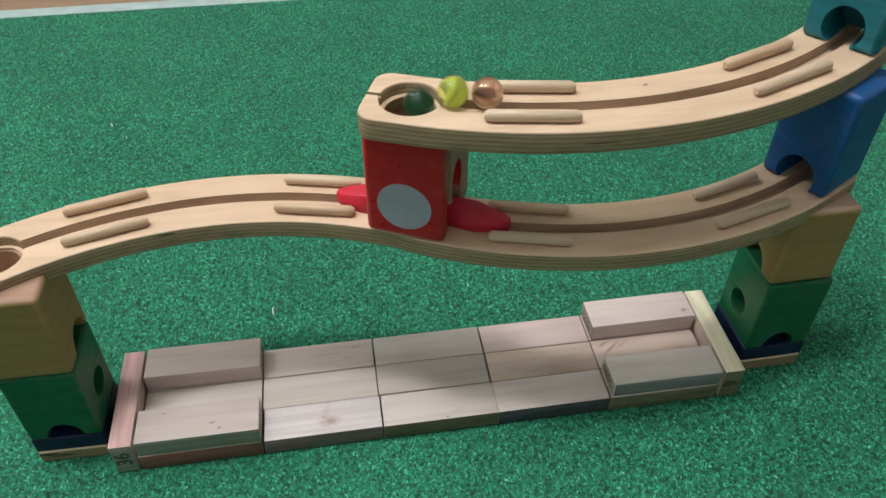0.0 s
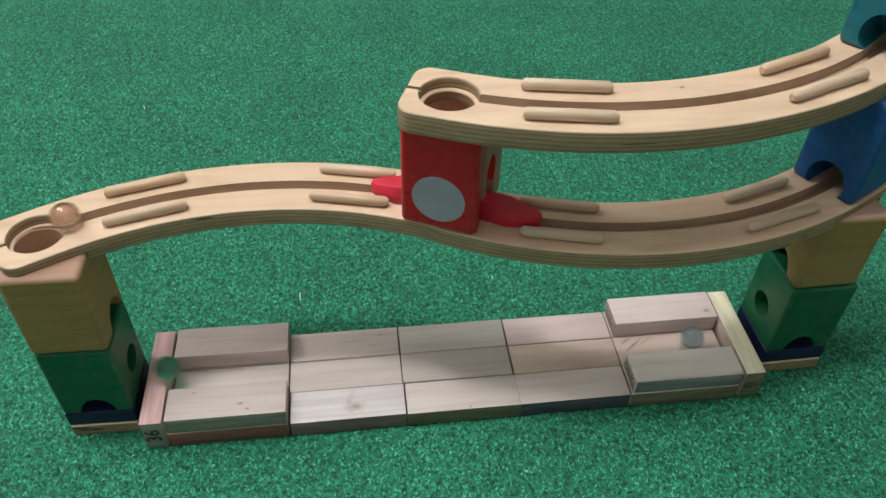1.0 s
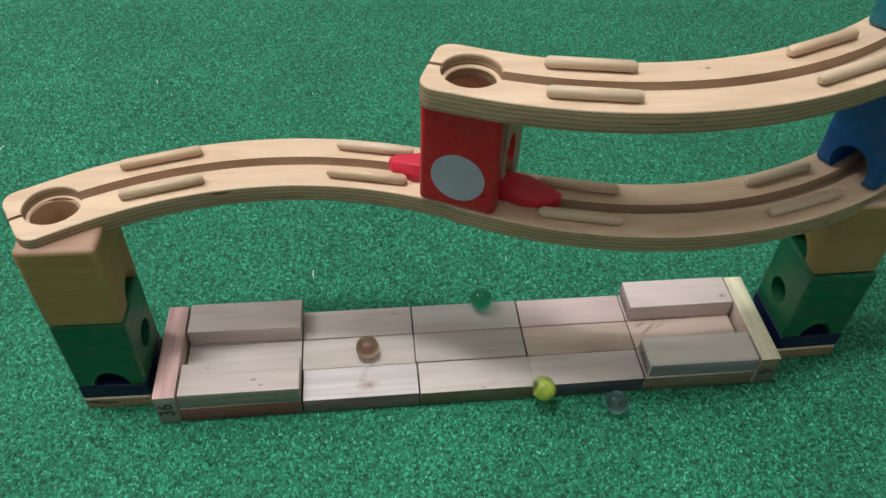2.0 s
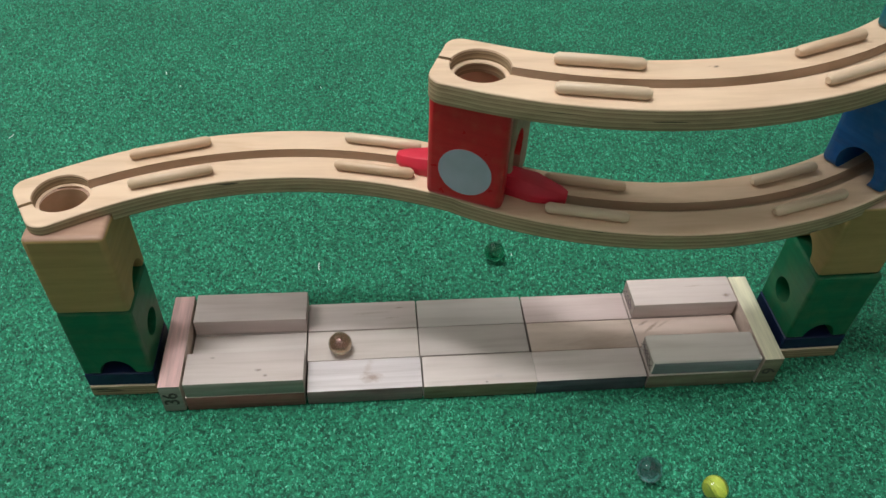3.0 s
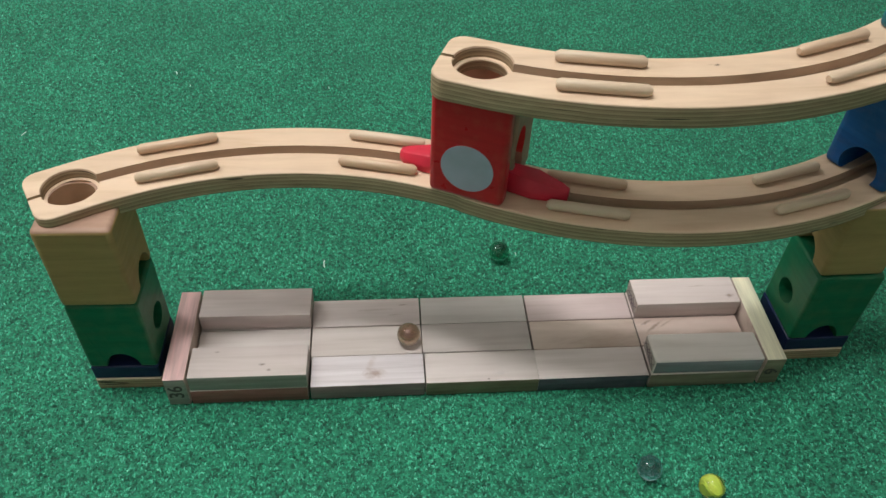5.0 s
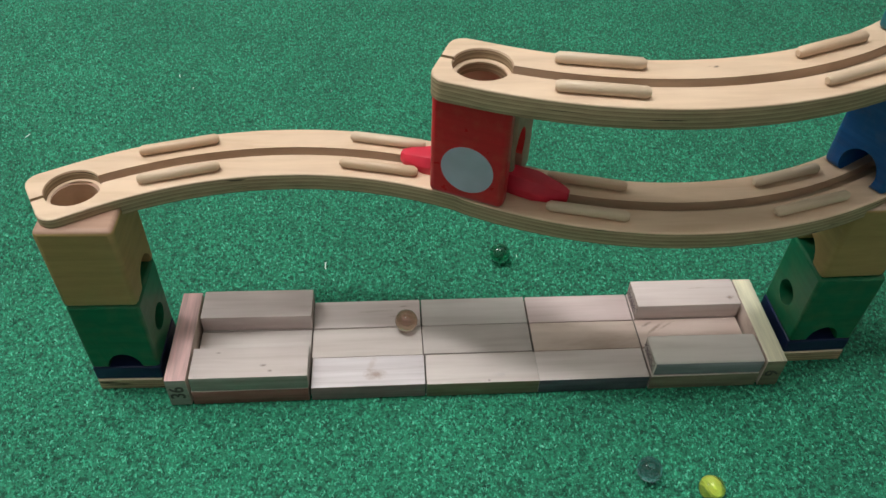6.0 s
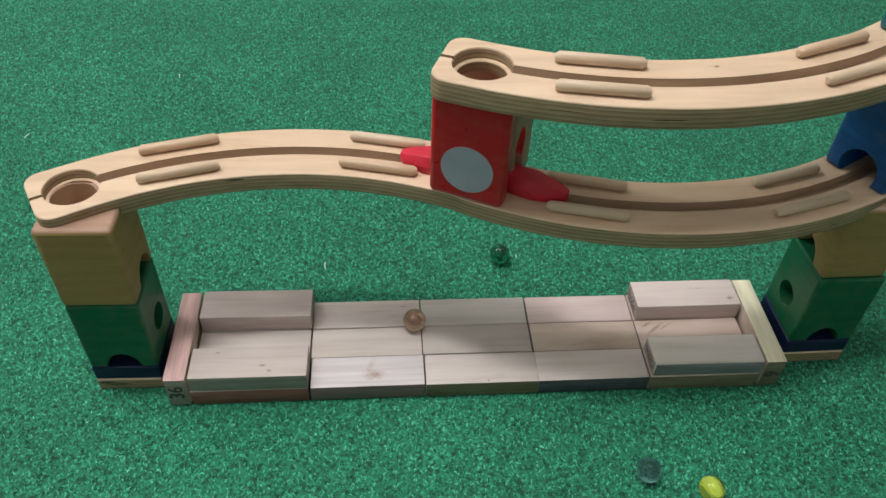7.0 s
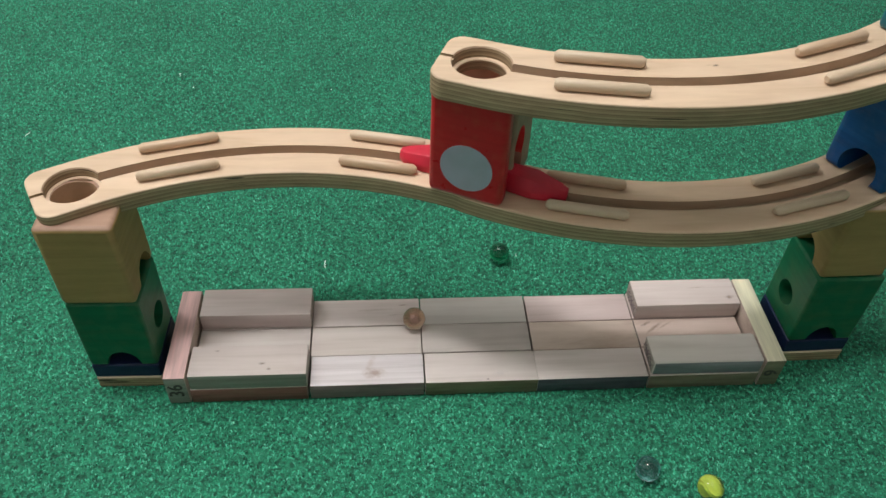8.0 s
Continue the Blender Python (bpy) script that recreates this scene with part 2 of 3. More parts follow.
M_PEG = wood("peg_wood", (0.72, 0.545, 0.395), (0.60, 0.435, 0.295), scale=(20, 260, 260), vary=0.06, rough=0.42)
M_OCHRE = paint("ochre_stain", (0.36, 0.228, 0.090), vary=0.12, rough=0.68, wear=0.35)
M_GREEN = paint("green_stain", (0.002, 0.116, 0.050), vary=0.14, rough=0.42, wear=0.2)
M_NAVY = paint("navy_stain", (0.006, 0.013, 0.058), vary=0.2, rough=0.45)
M_BLUE = paint("blue_stain", (0.002, 0.084, 0.285), vary=0.2, rough=0.45, wear=0.2)
M_TEAL = paint("teal_stain", (0.005, 0.16, 0.22), vary=0.2, rough=0.45, wear=0.2)
M_RED = paint("red_lacquer", (0.54, 0.014, 0.022), vary=0.06, rough=0.32, wear=0.25)
M_CORE = wood("core_wood", (0.46, 0.30, 0.22), (0.34, 0.21, 0.15), scale=(16, 120, 120), vary=0.05, rough=0.55)
M_FIN = plain("red_plastic", (0.57, 0.018, 0.046), 0.45)
M_GREY = plain("grey_print", (0.42, 0.43, 0.54), 0.5)
M_INK = plain("dark_ink", (0.06, 0.05, 0.045), 0.7)
M_PENCIL = plain("violet_pencil", (0.17, 0.12, 0.15), 0.7)
M_CARPET = carpet_mat("carpet_base", False)
M_PILE = carpet_mat("carpet_pile", True)
M_WALL = plain("wall_paint", (0.36, 0.36, 0.345), 0.8)
M_CEILING = plain("ceiling_paint", (0.80, 0.79, 0.77), 0.85)
M_FLOOR = wood("floor_board_wood", (0.36, 0.20, 0.11), (0.22, 0.115, 0.06), scale=(3, 40, 40), vary=0.1, rough=0.4)
M_TAPE = plain("edge_tape", (0.42, 0.52, 0.53), 0.45)
M_LINT = plain("white_lint", (0.8, 0.85, 0.82), 0.8)


# ---- mesh helpers ----
def box(x0, x1, y0, y1, z0, z1, bevel=0.0, segments=2):
    bm = bmesh.new()
    bmesh.ops.create_cube(bm, size=1)
    bmesh.ops.scale(bm, vec=(x1 - x0, y1 - y0, z1 - z0), verts=bm.verts)
    bmesh.ops.translate(bm, vec=((x0 + x1) / 2, (y0 + y1) / 2, (z0 + z1) / 2), verts=bm.verts)
    if bevel:
        bmesh.ops.bevel(bm, geom=list(bm.edges), offset=bevel, segments=segments, profile=0.5, affect="EDGES")
    return bm


def rod(r, length, axis="Z", sides=40, at=(0, 0, 0), squash=1.0):
    """A cylinder centred on at, lying along the axis; squash stretches it upwards."""
    bm = bmesh.new()
    bmesh.ops.create_cone(bm, cap_ends=True, segments=sides, radius1=r, radius2=r, depth=length)
    turn = {"Z": Matrix(), "X": pose(0, 0, 0, 0, 90, 0), "Y": pose(0, 0, 0, 90, 0, 0)}[axis]
    bmesh.ops.transform(bm, matrix=turn, verts=bm.verts)
    if squash != 1.0:
        bmesh.ops.scale(bm, vec=(1, 1, squash), verts=bm.verts)
    bmesh.ops.translate(bm, vec=at, verts=bm.verts)
    return bm


def lathe(profile, at, sides=56):
    """A closed turned body about the z axis at the place."""
    bm = bmesh.new()
    rings = [[bm.verts.new((at[0] + r * math.cos(2 * math.pi * k / sides), at[1] + r * math.sin(2 * math.pi * k / sides), z)) for k in range(sides)] for r, z in profile]
    for a, b in zip(rings, rings[1:]):
        for k in range(sides):
            bm.faces.new((a[k], a[(k + 1) % sides], b[(k + 1) % sides], b[k]))
    bm.faces.new(rings[0])
    bm.faces.new(rings[-1])
    bmesh.ops.recalc_face_normals(bm, faces=bm.faces)
    return bm


def to_mesh(name, bm, materials, smooth=35):
    bmesh.ops.recalc_face_normals(bm, faces=bm.faces)
    me = bpy.data.meshes.new(name)
    bm.to_mesh(me)
    bm.free()
    for m in materials if isinstance(materials, (list, tuple)) else [materials]:
        me.materials.append(m)
    if smooth:
        me.shade_smooth()
        me.set_sharp_from_angle(angle=radians(smooth))
    return me


def carved(name, bm, cutters, materials, smooth=35):
    """The body with the cutters taken out of it, as one mesh."""
    body = new(name, to_mesh(name, bm, materials, 0))
    tools = []
    for c in cutters:
        tool = new("cutter", to_mesh("cutter", c, materials, 0))
        tools.append(tool)
        mod = body.modifiers.new("cut", "BOOLEAN")
        mod.operation, mod.solver, mod.object = "DIFFERENCE", "EXACT", tool
    bpy.context.view_layer.update()
    me = bpy.data.meshes.new_from_object(body.evaluated_get(bpy.context.evaluated_depsgraph_get()))
    old = body.data
    bpy.data.objects.remove(body)
    bpy.data.meshes.remove(old)
    for tool in tools:
        data = tool.data
        bpy.data.objects.remove(tool)
        bpy.data.meshes.remove(data)
    me.name = name
    if smooth:
        me.shade_smooth()
        me.set_sharp_from_angle(angle=radians(smooth))
        for p in me.polygons:
            if max(abs(c) for c in p.normal) > 0.9995 and (abs(p.normal.z) > 0.9 or p.area > 0.0002):
                p.use_smooth = False
    return me


def part(name, data, materials, parent, label="", at=None, smooth=35):
    me = data if isinstance(data, bpy.types.Mesh) else to_mesh(name, data, materials, smooth)
    ob = new(name, me)
    ob.parent = parent
    if at is not None:
        ob.matrix_basis = at
    return tagged(ob, label) if label else ob


def thing(name, at, label, category, group="", data=None):
    ob = new(name, data)
    ob.matrix_basis = at
    return tagged(ob, label, category, group)


# ---- room and carpet ----
def room():
    # walls and ceiling are unseen, added with tones tuned for bounced light
    lo, hi, back, front, top = -1.7, 2.0, 2.3, -1.6, 2.4
    f = new("floor", to_mesh("floor", box(lo, hi, front, back, -0.06, -0.012), M_FLOOR))
    tagged(f, "brown wooden floor beyond the carpet's edge", "floor", kind="structure")
    for name, b in (("wall_north", (lo, hi, back, back + 0.1)), ("wall_south", (lo, hi, front - 0.1, front)), ("wall_west", (lo - 0.1, lo, front, back)), ("wall_east", (hi, hi + 0.1, front, back))):
        w = new(name, to_mesh(name, box(*b, -0.06, top), M_WALL))
        tagged(w, "unseen plain grey-beige room wall, added for bounced light", "wall", kind="structure")
    c = new("ceiling", to_mesh("ceiling", box(lo, hi, front, back, top, top + 0.1), M_CEILING))
    tagged(c, "unseen plain white ceiling, added for bounced light", "ceiling", kind="structure")


CARPET_BACK = 0.650


def carpet():
    c = new("carpet", to_mesh("carpet", box(-1.65, 1.95, -1.55, CARPET_BACK, -0.012, -0.0012), M_CARPET))
    tagged(c, "green needle-felt carpet with a short speckled pile", "carpet", kind="structure")
    t = new("trim", to_mesh("trim", box(-1.65, 1.95, CARPET_BACK + 0.0005, CARPET_BACK + 0.021, -0.0119, -0.0004, 0.0008), M_TAPE))
    tagged(t, "pale grey-blue edging strip along the carpet", "edging", kind="structure")
    rng = np.random.default_rng(4)
    n = 600000
    x, y = rng.uniform(-0.70, 1.10, n), rng.uniform(-0.23, CARPET_BACK - 0.001, n)
    # thins out where the matted ground takes over
    keep = (np.abs(x - 0.2) < 0.44 + 0.55 * (y + 0.2) + rng.normal(0, 0.07, n)) & (y > -0.23 + np.abs(rng.normal(0, 0.04, n)))
    x, y = x[keep], y[keep]
    n = len(x)
    # strands lean in patches a few millimetres wide
    a = 1.75 + 0.55 * np.sin(x * 830 + 3.1 * np.sin(y * 610)) + 0.55 * np.sin(y * 770 + 2.7 * np.sin(x * 540)) + rng.normal(0, 0.6, n)
    ln, w = rng.uniform(0.0014, 0.0032, n), rng.uniform(0.00028, 0.00056, n)
    h, lean = rng.uniform(0.0001, 0.0016, n), rng.uniform(-0.0005, 0.0005, n)
    dx, dy = np.cos(a), np.sin(a)
    v = np.zeros((n, 6, 3))
    for k, (s, up) in enumerate(((-0.5, 0.0), (0.05, 1.0), (0.5, 0.55))):
        for side in (0, 1):
            sg = (side * 2 - 1) * w
            v[:, k * 2 + side, 0] = x + dx * ln * s - dy * sg
            v[:, k * 2 + side, 1] = y + dy * ln * s + dx * sg
            v[:, k * 2 + side, 2] = -0.0017 + up * h * 1.3 + (side - 0.5) * lean
    me = bpy.data.meshes.new("carpet_pile")
    base = np.arange(n)[:, None] * 6
    faces = np.concatenate([base + np.array([0, 1, 3, 2]), base + np.array([2, 3, 5, 4])], axis=1).reshape(-1, 4)
    me.vertices.add(n * 6)
    me.vertices.foreach_set("co", v.reshape(-1))
    me.loops.add(faces.size)
    me.loops.foreach_set("vertex_index", faces.reshape(-1).astype(np.int32))
    me.polygons.add(len(faces))
    me.polygons.foreach_set("loop_start", np.arange(len(faces), dtype=np.int32) * 4)
    me.update(calc_edges=True)
    me.materials.append(M_PILE)
    p = new("carpet_pile", me)
    tagged(p, "short matted green carpet fibres, some paler", "carpet pile", kind="stuff")


def lint():
    """Small pale crumbs caught in the pile."""
    rng = random.Random(3)
    bm = bmesh.new()
    spots = [(-0.195, 0.296, 0.006), (0.075, 0.366, 0.003), (0.229, 0.129, 0.003), (0.080, 0.123, 0.007), (-0.077, 0.395, 0.006), (-0.060, 0.372, 0.003), (0.02, 0.22, 0.003), (-0.12, 0.14, 0.003)]
    for x, y, size in spots:
        a = rng.uniform(0.9, 1.9)
        for k in range(3):
            t = (k - 1) * size * 0.35
            m = pose(x + math.cos(a) * t, y + math.sin(a) * t, 0.0009, rng.uniform(-30, 30), rng.uniform(-25, 25), math.degrees(a) + rng.uniform(-30, 30)) @ Matrix.Diagonal((size * 0.5, size * 0.17, 0.0006, 1))
            bmesh.ops.create_icosphere(bm, subdivisions=1, radius=0.5, matrix=m)
    tagged(new("lint", to_mesh("lint", bm, M_LINT, 60)), "tiny white crumbs of lint scattered on carpet", "lint", kind="stuff")


# ---- wooden block tray ----
def toy_block(at, face, front, rng, label, bevel=0.0007):
    """A pale wooden stacking block; its stained long side faces the front."""
    l, w, t = BLOCK_L - rng.uniform(0.0002, 0.0007), BLOCK_W - rng.uniform(0.0004, 0.0008), BLOCK_T
    bm = box(-l / 2, l / 2, -w / 2, w / 2, 0, t, bevel, 3 if bevel > 0.001 else 2)
    bmesh.ops.recalc_face_normals(bm, faces=bm.faces)
    for f in bm.faces:
        if f.normal.y < -0.8:
            f.material_index = 1
        elif abs(f.normal.x) > 0.8:
            f.material_index = 2
    return thing("wooden_block", at, label, "wooden block", "blocks of the tray", to_mesh("wooden_block", bm, [M_BLOCKS[face], front or M_BLOCKS[face], M_END], 40))


def scribble(parent, rng):
    """Crossing pencil strokes on the end of a block."""
    bm = bmesh.new()
    for k in range(9):
        stroke = box(-0.0004, 0, -0.0048, 0.0048, -0.00022, 0.00022)
        slant = (38 if k % 2 else -42) + rng.uniform(-14, 14)
        bmesh.ops.transform(stroke, matrix=pose(0, -0.0082 + 0.0020 * k + rng.uniform(-0.0006, 0.0006), BLOCK_T / 2 + rng.uniform(-0.0012, 0.0012), slant), verts=stroke.verts)
        me = bpy.data.meshes.new("stroke")
        stroke.to_mesh(me)
        stroke.free()
        bm.from_mesh(me)
        bpy.data.meshes.remove(me)
    part("scribble", bm, M_PENCIL, parent, "crossed violet-grey pencil strokes", pose(-parent.dimensions.x / 2 + 0.0002, 0, 0))


def tray():
    rng = random.Random(7)
    stains = {}
    for name, c in (("brick_red", (0.22, 0.10, 0.08)), ("teal_grey", (0.26, 0.265, 0.23)), ("mauve_grey", (0.20, 0.155, 0.145)), ("olive", (0.15, 0.145, 0.085)), ("slate_blue", (0.066, 0.076, 0.092)), ("straw", (0.170, 0.162, 0.105)), ("blue_grey", (0.245, 0.250, 0.272))):
        stains[name] = paint("stain_" + name, c, rough=0.65, vary=0.25, grain=(14, 240, 240))
    fronts = ("brick_red", "mauve_grey", "olive", "slate_blue", "straw")
    words = {"brick_red": "brick-red", "mauve_grey": "mauve-grey", "olive": "olive", "slate_blue": "dark slate-blue", "straw": "straw-yellow", "teal_grey": "faded teal", "blue_grey": "pale lavender-grey"}
    pitch = 0.0753
    faces = (("beige", "beige", "beige"), ("white", "pale", "flecked"), ("dotted", "grey", "grey"), ("rose", "tan", "rose"), ("beige", "streaked", "rose"))
    for i in range(5):
        for j in range(3):
            shift = 0.0009 if (j == 0 and i in (1, 2)) else 0.0
            m = pose(pitch * i + 0.0377 + rng.uniform(-0.0002, 0.0002) + shift, 0.0125 + 0.0251 * j + rng.uniform(-0.0003, 0.0003), -0.0006, 0, 0, rng.uniform(-0.25, 0.25))
            toy_block(m, faces[i][j], stains[fronts[i]] if j == 0 else None, rng, "pale wooden stacking block with %s long side, lying on carpet" % words[fronts[i]] if j == 0 else "pale plain wooden stacking block lying flat on carpet")
    for i, front in ((0, "teal_grey"), (4, "blue_grey")):
        for j in (0, 2):
            m = pose(pitch * i + 0.0377 + 0.0005, 0.0125 + 0.0251 * j, BLOCK_T - 0.0004, 0, 0, rng.uniform(-0.4, 0.4))
            rim = toy_block(m, "pale" if j == 0 and i == 4 else "knotted" if i == 4 else "specked" if j == 0 else "beige", stains[front] if j == 0 else None, rng, "pale wooden block with %s side, raised as tray rim" % words[front] if j == 0 else "pale plain wooden block raised as the tray's rim", 0.0022 if i == 4 and j == 0 else 0.0007)
            if i == 4:
                bpy.context.view_layer.update()
                scribble(rim, rng)
    for x, mat, word, digits in ((-0.0076, M_PINK, "pink-stained", "36"), (5 * pitch + 0.0083, M_LEMON, "lemon-stained", "9")):
        bm = box(-BLOCK_T / 2, BLOCK_T / 2, -0.0376, 0.0376, 0, 0.0262, 0.0008, 2)
        bmesh.ops.recalc_face_normals(bm, faces=bm.faces)
        for f in bm.faces:
            if abs(f.normal.y) > 0.8:
                f.material_index = 1
            elif f.normal.x * (1 if digits == "36" else -1) > 0.8:
                f.material_index = 2
        ob = thing("wooden_block", pose(x, 0.0376, -0.0006, 0, 0, 0.0), "%s wooden block with a printed number, standing on edge" % word, "wooden block", "blocks of the tray", to_mesh("end_block", bm, [mat, stains["straw" if digits == "9" else "teal_grey"], M_BLOCKS["tan"]], 40))
        cu = bpy.data.curves.new("digits", "FONT")
        cu.body, cu.size, cu.align_x, cu.align_y, cu.extrude, cu.offset = digits, 0.0130, "CENTER", "CENTER", 0.00008, 0.00018
        tmp = new("digits", cu)
        bpy.context.view_layer.update()
        me = bpy.data.meshes.new_from_object(tmp.evaluated_get(bpy.context.evaluated_depsgraph_get()))
        bpy.data.objects.remove(tmp)
        me.materials.clear()
        me.materials.append(M_INK)
        part("printed_number", me, M_INK, ob, "dark printed number " + digits, Matrix.Translation((0, -0.0377, 0.0135)) @ pose(0, 0, 0, 90, 0, 0) @ pose(0, 0, 0, 0, 0, 90))


# ---- tracks ----
def arc(c, a0, a1, steps):
    return [(c[0] + c[2] * math.cos(radians(a0 + (a1 - a0) * i / steps)), c[1] + c[2] * math.sin(radians(a0 + (a1 - a0) * i / steps))) for i in range(steps + 1)]


def extended(path, d0, d1, steps=8):
    """The path with straight ends of length d0 and d1."""
    def out(p, q, d):
        v = Vector((p[0] - q[0], p[1] - q[1])).normalized()
        return [(p[0] + v.x * d * k / steps, p[1] + v.y * d * k / steps) for k in range(steps, 0, -1)]
    return out(path[0], path[1], d0) + path + out(path[-1], path[-2], d1)[::-1]


def ribbon(path, half, z0, z1, corner=0.0):
    """A flat band swept along the path, with rounded corners at both ends."""
    P = [Vector(p) for p in path]
    run = [0.0]
    for a, b in zip(P, P[1:]):
        run.append(run[-1] + (b - a).length)
    if corner:
        def at(s):
            for k in range(len(P) - 1):
                if run[k + 1] >= s:
                    return P[k].lerp(P[k + 1], (s - run[k]) / (run[k + 1] - run[k]))
            return P[-1]
        ends = [corner * (1 - math.cos(radians(a))) for a in (0, 20, 40, 60, 75, 90)]
        stops = ends + [s for s in run if corner < s < run[-1] - corner] + [run[-1] - e for e in reversed(ends)]
        P = [at(s) for s in stops]
    else:
        stops = run
    bm = bmesh.new()
    rows = []
    for k, p in enumerate(P):
        a, b = P[max(0, k - 1)], P[min(len(P) - 1, k + 1)]
        t = (b - a).normalized()
        n = Vector((-t.y, t.x))
        d = min(stops[k], stops[-1] - stops[k])
        h = half if d >= corner else half - corner + math.sqrt(max(0, corner ** 2 - (corner - d) ** 2))
        rows.append([bm.verts.new((p.x + n.x * s * h, p.y + n.y * s * h, z)) for z in (z0, z1) for s in (-1, 1)])
    for r, q in zip(rows, rows[1:]):
        bm.faces.new((r[0], r[1], q[1], q[0]))
        bm.faces.new((r[2], q[2], q[3], r[3]))
        for i, j in ((0, 2), (1, 3)):
            f = bm.faces.new((r[i], q[i], q[j], r[j]))
            f.material_index = 1
    for r in (rows[0], rows[-1]):
        bm.faces.new((r[0], r[1], r[3], r[2])).material_index = 1
    bmesh.ops.recalc_face_normals(bm, faces=bm.faces)
    return bm


def peg_mesh():
    """A straight dowel with blunt cone ends, lying along x, half sunk."""
    bm = bmesh.new()
    prof = [(-0.0229, 0.0017), (-0.0208, 0.0031), (0.0208, 0.0031), (0.0229, 0.0017)]
    rings = [[bm.verts.new((x, r * math.cos(2 * math.pi * k / 14), r * math.sin(2 * math.pi * k / 14))) for k in range(14)] for x, r in prof]
    for a, b in zip(rings, rings[1:]):
        for k in range(14):
            bm.faces.new((a[k], a[(k + 1) % 14], b[(k + 1) % 14], b[k]))
    bm.faces.new(rings[0])
    bm.faces.new(rings[-1])
    return to_mesh("peg", bm, M_PEG, 50)


def track(name, path, top, thick, hole, tip, pegs, label, face=None, seats=()):
    """A plywood track: groove, cup with a through hole at one end, slot to the tip, pegs along the groove."""
    body = ribbon(path, TRACK_W / 2, -thick, 0, corner=0.009)
    edges = [e for e in body.edges if len(e.link_faces) == 2 and {f.material_index for f in e.link_faces} == {0, 1} and all(v.co.z > -0.001 for v in e.verts)]
    bmesh.ops.bevel(body, geom=edges, offset=0.0009, segments=2, profile=0.5, affect="EDGES", material=0)
    inner = [p for p in path if (Vector(p) - Vector(tip)).length > (Vector(hole) - Vector(tip)).length]
    groove = ribbon(inner[1:], 0.0038, -0.0060, 0.0043)
    for f in groove.faces:
        f.material_index = 2
    cup = lathe([(0.0129, -0.03), (0.0129, -0.0068), (0.0134, -0.0062), (0.0153, -0.0062), (0.0153, -0.0010), (0.0160, 0.0004), (0.0160, 0.02)], hole)
    for f in cup.faces:
        if abs(f.normal.z) < 0.3:
            f.material_index = 1
    cuts = [groove, cup]
    v = (Vector(tip) - Vector(hole))
    cuts.append(ribbon([tuple(Vector(hole) + v * s) for s in (0.45, 0.7, 1.2)], 0.0012, -0.0020, 0.006))
    for x, y, turn, size in seats:
        seat = box(-size / 2, size / 2, -size / 2, size / 2, -0.03, -thick + SEAT)
        bmesh.ops.transform(seat, matrix=pose(x, y, 0, 0, 0, turn), verts=seat.verts)
        cuts.append(seat)
    me = carved(name, body, cuts, [face or M_TRACK, M_PLY, M_GROOVE])
    ob = thing(name, pose(0, 0, top), label, "marble track", "", me)
    pm = peg_mesh()
    for c, a0, a1, inner, outer in pegs:
        for off, (along, stretch) in ((-0.0131, inner), (0.0131, outer)):
            r = c[2] + off
            p, q = [Vector((c[0] + r * math.cos(radians(a)), c[1] + r * math.sin(radians(a)))) for a in (a0, a1)]
            mid, d = (p + q) / 2, q - p
            mid += d.normalized() * along
            part("peg", pm, M_PEG, ob, at=pose(mid.x, mid.y, 0.0030, 0, 0, math.degrees(math.atan2(d.y, d.x))) @ Matrix.Diagonal((stretch, 1, 1, 1)))
    return ob


def tracks():
    low = extended(arc(ARC_LEFT, 119.1, 62.8, 40)[:-1] + arc(ARC_RIGHT, 241.8, 299.2, 40), 0.0225, 0.0275)
    track("curved_track", low, Z_LOW, TRACK_T, low[8], low[0], [(ARC_LEFT, 110.2, 99.9, (-0.0015, 1), (0.0014, 1)), (ARC_LEFT, 82.0, 71.8, (0, 1), (0, 1)), (ARC_RIGHT, 251.0, 261.3, (0.0002, 1), (0.0020, 1)), (ARC_RIGHT, 280.7, 291.5, (0.0012, 1), (-0.0006, 1.10))], "S-shaped birch plywood marble track with groove, pegs and end cup", None, [(-0.0410, 0.0366, -1.0, 0.0436), (0.4225, 0.0425, 1.0, 0.0448)])
    up = extended(arc(ARC_UP, 247.7, 306.5, 40), 0.0225, 0.0215)
    track("curved_track", up, Z_UP, UPPER_T, up[8], up[0], [(ARC_UP, 256.5, 265.3, (0.0005, 1), (0.0005, 1)), (ARC_UP, 285.6, 297.0, (0.0025, 1.06), (0, 1.18))], "curved birch plywood marble track with groove, pegs and end cup", M_TRACK_KNOT)


# ---- tower blocks ----
def tower_block(name, at, h, material, size, cutters, label, bevel=0.0035, bore=(0.0, 0.0)):
    s = size / 2
    inner = material if material is not M_OCHRE else M_TRACK
    body = box(-s, s, -s, s, 0, h, bevel, 3)
    if material is M_OCHRE:
        # the top is bare wood; its darker core tone stands in for shade
        bmesh.ops.recalc_face_normals(body, faces=body.faces)
        for f in body.faces:
            if f.normal.z > 0.5:
                f.material_index = 2
    tube = rod(0.0128 if bore[0] else 0.0104, h * 3, at=(*bore, h / 2))
    if material is M_OCHRE:
        for f in tube.faces:
            f.material_index = 1
    me = carved(name, body, ([tube] if material not in (M_BLUE, M_TEAL) else []) + cutters, [material, inner, M_CORE])
    return thing(name, at, label, "marble run block", "blocks of the towers", me)


